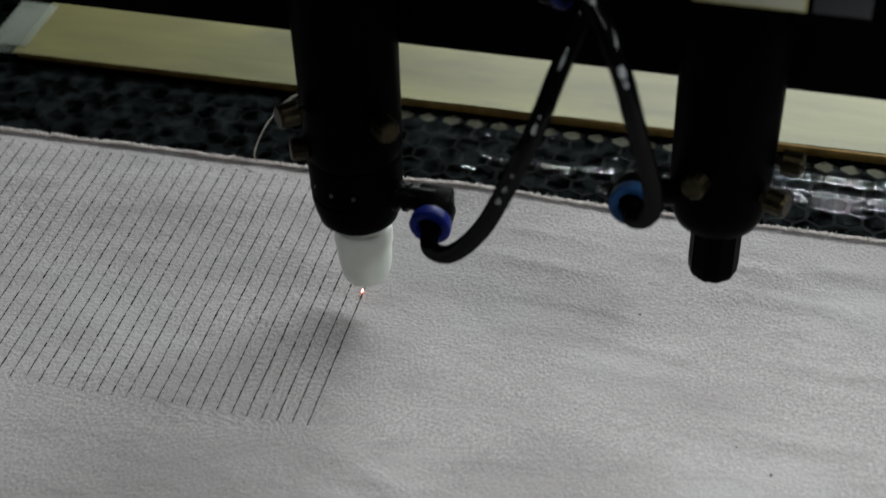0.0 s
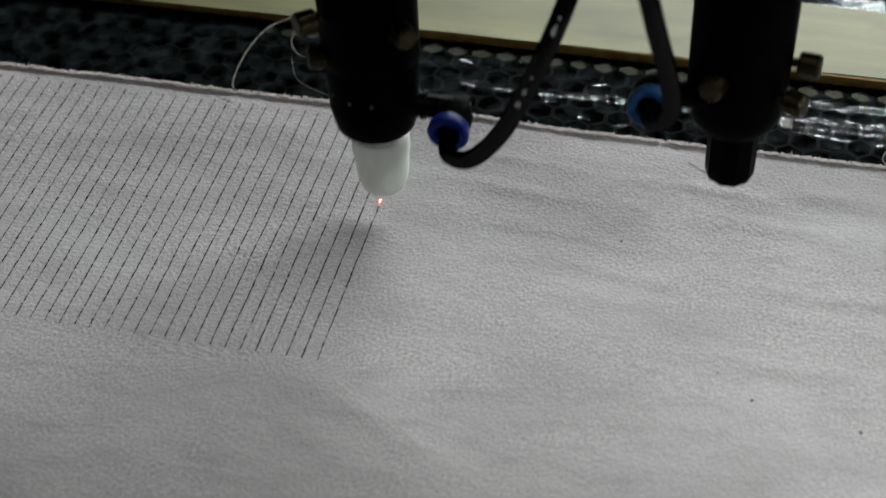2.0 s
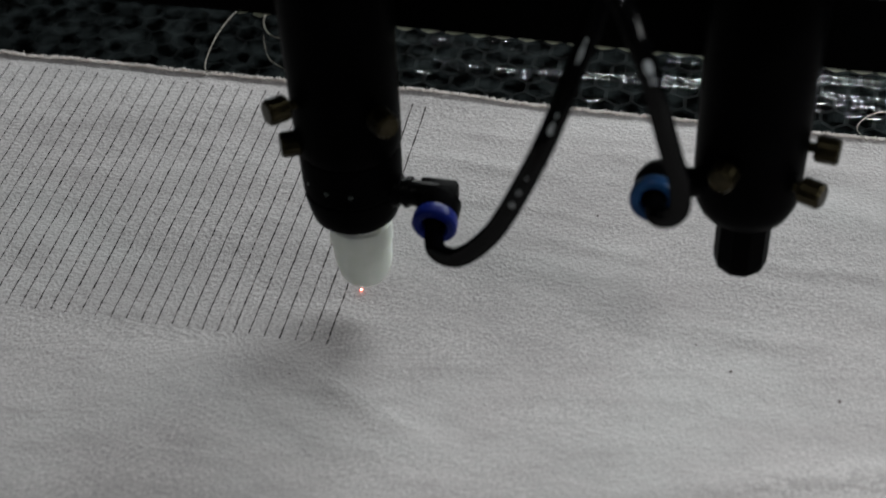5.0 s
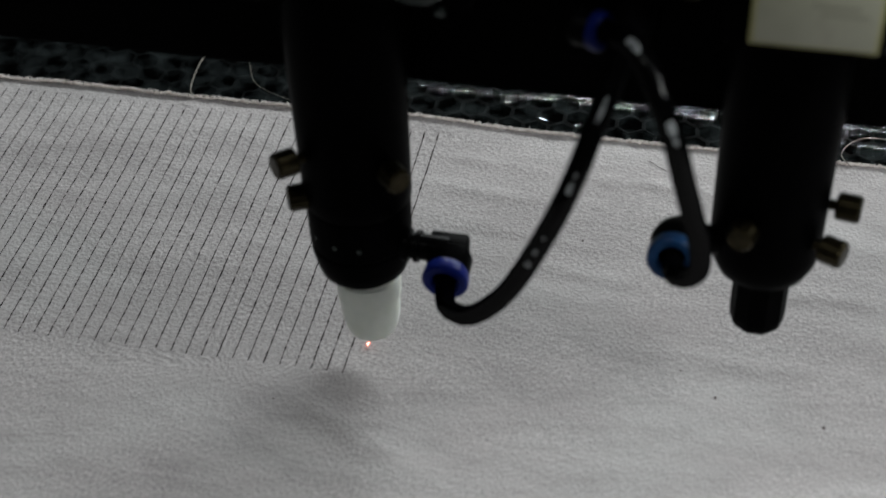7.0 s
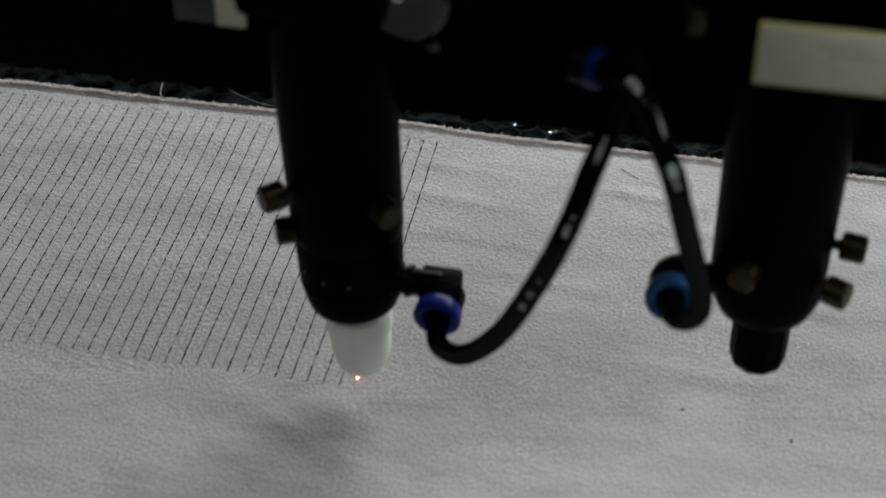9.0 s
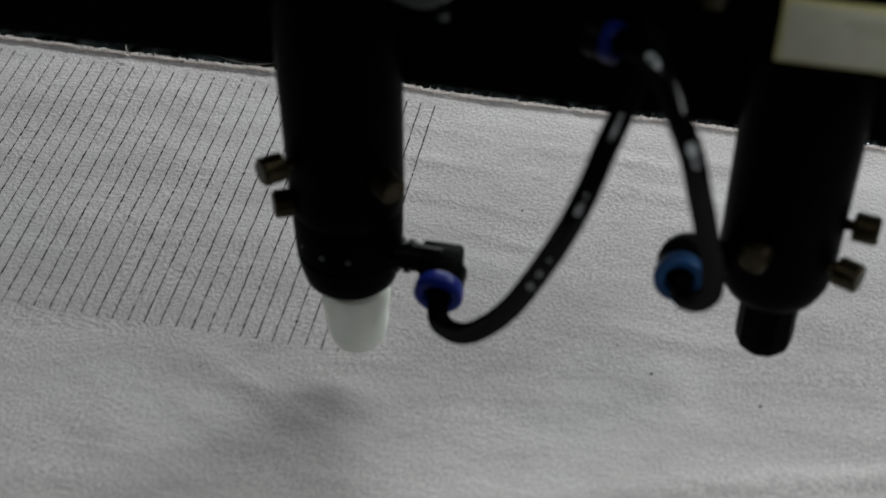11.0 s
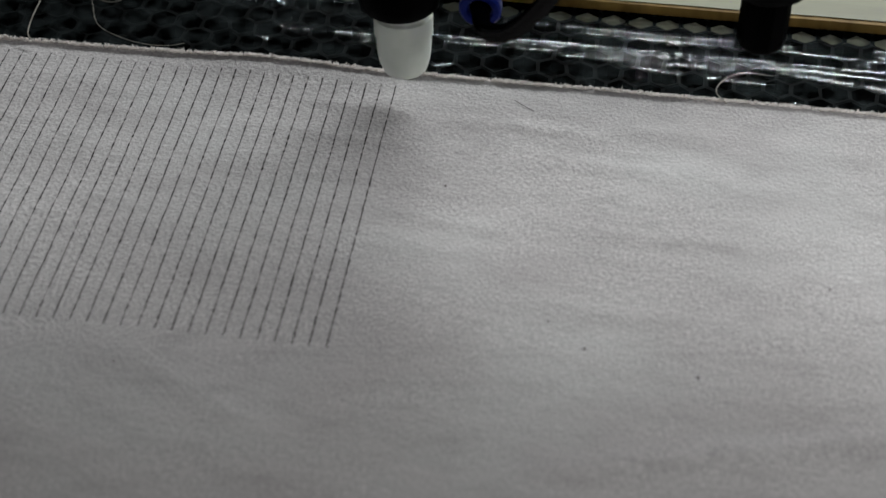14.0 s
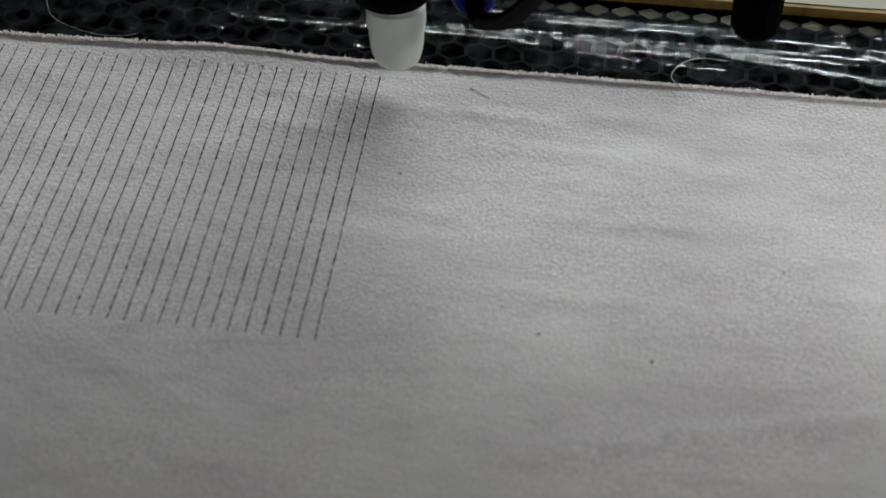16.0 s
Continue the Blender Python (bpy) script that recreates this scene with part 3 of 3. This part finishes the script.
def fitting(parent, place, way, ring_mat, size=1.0):
    """A push-in fitting: a barrel with a coloured release ring round a dark bore."""
    m = aim(place, way) @ Matrix.Scale(size, 4)
    part("barrel", lathe([(5.6, -1), (6.2, -0.4), (6.2, 5.0), (5.9, 5.6)], 28, m=m), FITTING, parent)
    bm = bmesh.new()
    sides, prof = 32, [(3.7, 7.2), (3.7, 9.2), (4.3, 10.0), (6.0, 10.0), (6.7, 9.3), (6.7, 6.6), (6.3, 5.6), (5.0, 5.6)]
    rings = [[bm.verts.new(m @ (Vector((r * math.cos(2 * math.pi * i / sides), r * math.sin(2 * math.pi * i / sides), z)) * MM)) for i in range(sides)] for r, z in prof]
    for a, b in zip(rings, rings[1:] + rings[:1]):
        for i in range(sides):
            bm.faces.new((a[i], a[(i + 1) % sides], b[(i + 1) % sides], b[i]))
    part("release_ring", bm, ring_mat, parent, "blue plastic release ring")


def thumb_screw(parent, place, way):
    m = aim(place, way)
    bm = lathe([(1.5, -6), (1.5, 0)], 12, m=m)
    n, prof = 28, [(3.0, 0), (3.75, 0.6), (3.75, 6.0), (3.1, 6.8)]
    rings = []
    for r, z in prof:
        rings.append([bm.verts.new(m @ (Vector(((r + (0.16 if i % 2 else -0.1)) * math.cos(2 * math.pi * i / n), (r + (0.16 if i % 2 else -0.1)) * math.sin(2 * math.pi * i / n), z)) * MM)) for i in range(n)])
    for a, b in zip(rings, rings[1:]):
        for i in range(n):
            bm.faces.new((a[i], a[(i + 1) % n], b[(i + 1) % n], b[i]))
    bm.faces.new(rings[0][::-1])
    bm.faces.new(rings[-1])
    part("thumb_screw", bm, BRASS, parent, "knurled dull brass thumb screw")


LEAN = Matrix.Translation((0.0012, 0, 0.0)) @ pose(0, 0, 0, 0, -1.6, 0)


def cutting_head():
    ob = tagged(new("laser_torch"), "black laser torch with a white ceramic nozzle", "laser torch", "laser torches")
    part("tube", lathe([(15.2, 61), (15.6, 61.6), (15.7, 66), (16.5, 120), (16.5, 150)], m=LEAN), BLACK, ob)
    collar = part("lens_collar", lathe([(9, 33.8), (11.6, 34.0), (13.0, 35.4), (13.9, 38.9), (14.8, 43.6), (14.8, 45.2), (14.5, 45.6), (14.5, 46.3), (14.95, 46.8), (15.2, 58.0), (14.9, 60.0), (13.5, 61.2)], m=LEAN), BLACK, ob)
    for i in range(3):
        a = radians(-136 + 28 * i)
        bm = bmesh.new()
        bmesh.ops.create_icosphere(bm, subdivisions=2, radius=0.75 * MM)
        part("ball_detent", bm, ALU, collar, "tiny bright steel ball", Matrix.Translation(Vector((15.0 * math.cos(a) + 0.4, 15.0 * math.sin(a), 51.5)) * MM))
    seat = Matrix.Translation((0.0009, 0, 0)) @ LEAN
    nozzle = part("nozzle", lathe([(5.0, 8.3), (6.3, 8.4), (7.3, 9.3), (8.2, 11.4), (8.8, 14.6), (9.1, 19.0), (9.2, 25), (9.2, 34), (6, 35)], 12, 0.25, m=seat), NOZZLE, ob, "white ceramic nozzle")
    part("nozzle_lip", lathe([(8.6, 23.2), (9.7, 23.8), (9.7, 30.8), (9.0, 31.6)], 40, m=seat), NOZZLE, nozzle)
    part("bore", lathe([(1.6, 8.25), (1.6, 10)], 16, m=seat), PIT, nozzle)
    thumb_screw(ob, (-14.0, -12.8, 80.8), (-0.75, -0.66, 0))
    thumb_screw(ob, (-12.4, -6.6, 63.8), (-0.9, -0.43, 0))
    thumb_screw(ob, (11.4, -11.2, 79.4), (0.69, -0.72, 0))
    elbow = part("elbow_fitting", lathe([(4.4, 0), (5.0, 0.4), (5.0, 2.6), (4.0, 2.8), (4.0, 4.0), (4.8, 4.2), (4.8, 5.6), (4.0, 5.8), (4.0, 14)], 24, m=aim((12.6, -2.5, 46.0), (1, -0.05, 0))), FITTING, ob)
    part("elbow_body", box(20.5, 32.2, -7.6, 1.6, 42.6, 49.6, 1.3), BLACK, elbow)
    fitting(elbow, (28.2, -7.2, 46.6), (-0.02, -0.99, -0.1), BLUE)
    return ob


def pilot_head():
    ob = tagged(new("laser_torch"), "black laser torch with a short black tip", "laser torch", "laser torches")
    part("tube", lathe([(8, 51.6), (10.5, 51.8), (12.8, 53.4), (14.6, 57.5), (15.3, 62), (15.4, 70), (15.9, 120), (15.9, 150)], m=Matrix.Translation((-0.0006, 0, 0))), BLACK, ob)
    part("tip", lathe([(5.2, 31.0), (6.8, 31.2), (7.7, 32.6), (7.9, 36), (7.9, 52), (7, 52.5)], 10), BLACK, ob)
    thumb_screw(ob, (16.6, -1.4, 77.0), (0.98, -0.15, 0.0))
    thumb_screw(ob, (13.9, -9.0, 68.3), (0.9, -0.42, 0.0))
    thumb_screw(ob, (-5.8, -12.8, 75.3), (-0.35, -0.93, 0))
    elbow = part("elbow_fitting", lathe([(4.2, 0), (4.2, 12.5)], 20, m=aim((-12.0, -5, 63.5), (-0.95, -0.3, 0.15))), FITTING, ob)
    part("elbow_bend", sweep([(-20.0, -7.4, 64.8), (-23.4, -8.8, 66), (-25.0, -11.4, 67.4), (-25.2, -15, 68.6)], 5.9, 6, 20), FITTING, elbow)
    fitting(elbow, (-25.2, -14.0, 68.4), (0.02, -0.98, 0.16), BLUE_PALE)
    return ob


def air_hose(points, label, marks):
    """A hose with short highlights painted along its outer side, each given as (where, length, width)."""
    ob = tagged(part("air_hose", sweep(points, 2.85, 9, 18), HOSE), label, "hose", "air hoses")
    line = spline(points, 36)
    face = Vector((0.10, -0.80, 0.59))
    for where, long, wide in marks:
        k, bm, last = int(where * 36), bmesh.new(), None
        travelled, i = 0.0, k
        while travelled < long and i < len(line) - 2:
            along = (line[i + 1] - line[i - 1]).normalized()
            out = (face - along * face.dot(along)).normalized()
            side = along.cross(out)
            taper = wide * (0.45 + 0.55 * math.sin(math.pi * min(1, travelled / long + 0.12)))
            row = []
            for a in (-1, 0, 1):
                turn = a * taper / 2 / 2.9
                row.append(bm.verts.new((line[i] + (out * math.cos(turn) + side * math.sin(turn)) * 2.92) * MM))
            if last:
                bm.faces.new((last[0], last[1], row[1], row[0]))
                bm.faces.new((last[1], last[2], row[2], row[1]))
            last = row
            travelled += (line[i + 1] - line[i]).length
            i += 1
        part("painted_glint", bm, HOSE_GLINT, ob, "pale painted glint")
    return ob


BEAM = gantry_beam()
CARRIAGE = carriage()
HEAD = cutting_head()
PILOT = pilot_head()
HOSE_A = air_hose(((28.1, -13.0, 46.0), (28.4, -18, 45.2), (30.7, -26.3, 45.6), (37.3, -33.3, 49.7), (44.0, -38, 57.9), (51.0, -42, 70.1), (57.6, -46, 86.6), (63.5, -49, 103.2), (67.4, -47, 114.6), (69.9, -43, 122.9), (72.4, -39, 130.2), (75.2, -33, 138.5), (76.4, -27, 142)), "glossy black air hose hanging in a bow from the carriage",
                  ((5.82, 2.6, 1.7), (6.12, 3.0, 1.2), (6.52, 1.2, 0.9), (7.55, 3.2, 1.3), (7.95, 1.0, 0.7), (9.4, 6.5, 0.9)))
HOSE_B = air_hose(((67.5, -22.6, 139.2), (71.5, -27.5, 142.0), (75.2, -36, 146.4), (79, -41.5, 147.0), (82.7, -46, 143.8), (86.0, -50, 138.6), (89.4, -51, 131.0), (92.4, -49, 118.4), (95.4, -45, 104.3), (98.0, -41, 91.4), (98.6, -37.5, 80.5), (96.0, -34.5, 74.2), (92.2, -30, 71.0), (91.0, -20, 69.4)), "glossy black air hose running down to the second torch",
                  ((2.75, 3.6, 2.0), (5.45, 4.2, 2.0), (5.95, 1.6, 1.2)))


def laser_spot():
    ob = tagged(new("laser_spot"), "tiny glowing red laser spot on the suede", "laser spot")
    for name, r, z, mat in (("glow_rim", 0.8, 0.30, SPOT_RIM), ("glow_core", 0.42, 0.45, SPOT_CORE)):
        bm = bmesh.new()
        bmesh.ops.create_icosphere(bm, subdivisions=2, radius=r * MM)
        for v in bm.verts:
            v.co = Vector((v.co.x * 0.75, v.co.y * 1.2, v.co.z * 0.35 + z * MM + 0.0007))
        part(name, bm, mat, ob)
    return ob


SPOT = laser_spot()

# ---------------------------------------------------------------- motion
PERIOD, TURN = 1.937, 0.472      # one stroke forth and back; a moment at the far end
STROKE = ((0.0, 123.6), (0.07, 123.6), (0.13, 120.8), (0.19, 114.8), (0.29, 99.5), (0.39, 80.5), (0.49, 59), (0.59, 37.5), (0.69, 18), (0.76, 5.5), (0.83, -0.8), (0.89, -1.7),
          (1.02, -1.7), (1.08, -0.4), (1.14, 4.0), (1.22, 15), (1.32, 35), (1.42, 56), (1.52, 77), (1.62, 96), (1.71, 112.5), (1.78, 120.5), (1.85, 123.3), (PERIOD, 123.6))


def depth_at(t):
    ph = (t - TURN) % PERIOD
    for (a, ya), (b, yb) in zip(STROKE, STROKE[1:]):
        if ph <= b:
            return ya + (yb - ya) * (ph - a) / (b - a)
    return STROKE[-1][1]


def ease(t, a, b):
    u = min(max((t - a) / (b - a), 0), 1)
    return u * u * (3 - 2 * u)


def side_at(t):
    """The head steps one slit to the side at each end of a stroke."""
    x = 0.0
    for k in range(10):
        x += STEP * ease(t, TURN + k * PERIOD - 0.09, TURN + k * PERIOD + 0.07)
        x += STEP * ease(t, TURN + k * PERIOD + 0.90, TURN + k * PERIOD + 1.05)
    return x


def burning(t):
    y = depth_at(t)
    return 3.0 < y < SLITS - 3.0


def growing_slits():
    """Slits cut during the shot: short lengths that come up into place as the spot passes over them."""
    rng = random.Random(31)
    pieces = 18
    made = []
    for k in range(0, 18):
        away = k % 2 == 0
        start = TURN + (k // 2) * PERIOD + (0.07 if not away else -0.95 + 0.0)
        for i in range(pieces):
            y0, y1 = SLITS * i / pieces, SLITS * (i + 1) / pieces
            end = (y0 + y1) / 2
            end = min(max(end, 0.5), 122.0)
            t, hit = start, None
            while t < start + 1.05:
                if (away and depth_at(t) >= end and t > start + 0.05) or (not away and depth_at(t) <= end):
                    hit = t
                    break
                t += 0.01
            if hit is None or hit > 16.3:
                continue
            ob = new("slit", slit_mesh(k * STEP, y0, y1, rng))
            ob.parent = SHEET
            made.append((ob, hit))
    return made


GROWING = growing_slits()


def motions():
    times = [i * 0.05 for i in range(321)]
    for ob, across in ((BEAM, 0.0), (CARRIAGE, 1.0), (HEAD, 1.0), (HOSE_A, 1.0), (HOSE_B, 1.0)):
        walk(ob, [(t, pose(across * side_at(t) * MM, depth_at(t) * MM, 0)) for t in times])
    walk(PILOT, [(t, pose((side_at(t) + 116.0) * MM, depth_at(t) * MM, 0)) for t in times])
    walk(SPOT, [(t, pose(side_at(t) * MM, depth_at(t) * MM, 0.0 if burning(t) else 0.012)) for t in times])
    down, up = pose(0, 0, -0.0009), pose(0, 0, 0)
    for ob, hit in GROWING:
        if hit <= 0.05:
            walk(ob, [(0, up), (16, up)])
        elif hit >= 15.95:
            walk(ob, [(0, down), (16, down)])
        else:
            walk(ob, [(0, down), (hit - 0.04, down), (hit + 0.02, up), (16, up)])


motions()
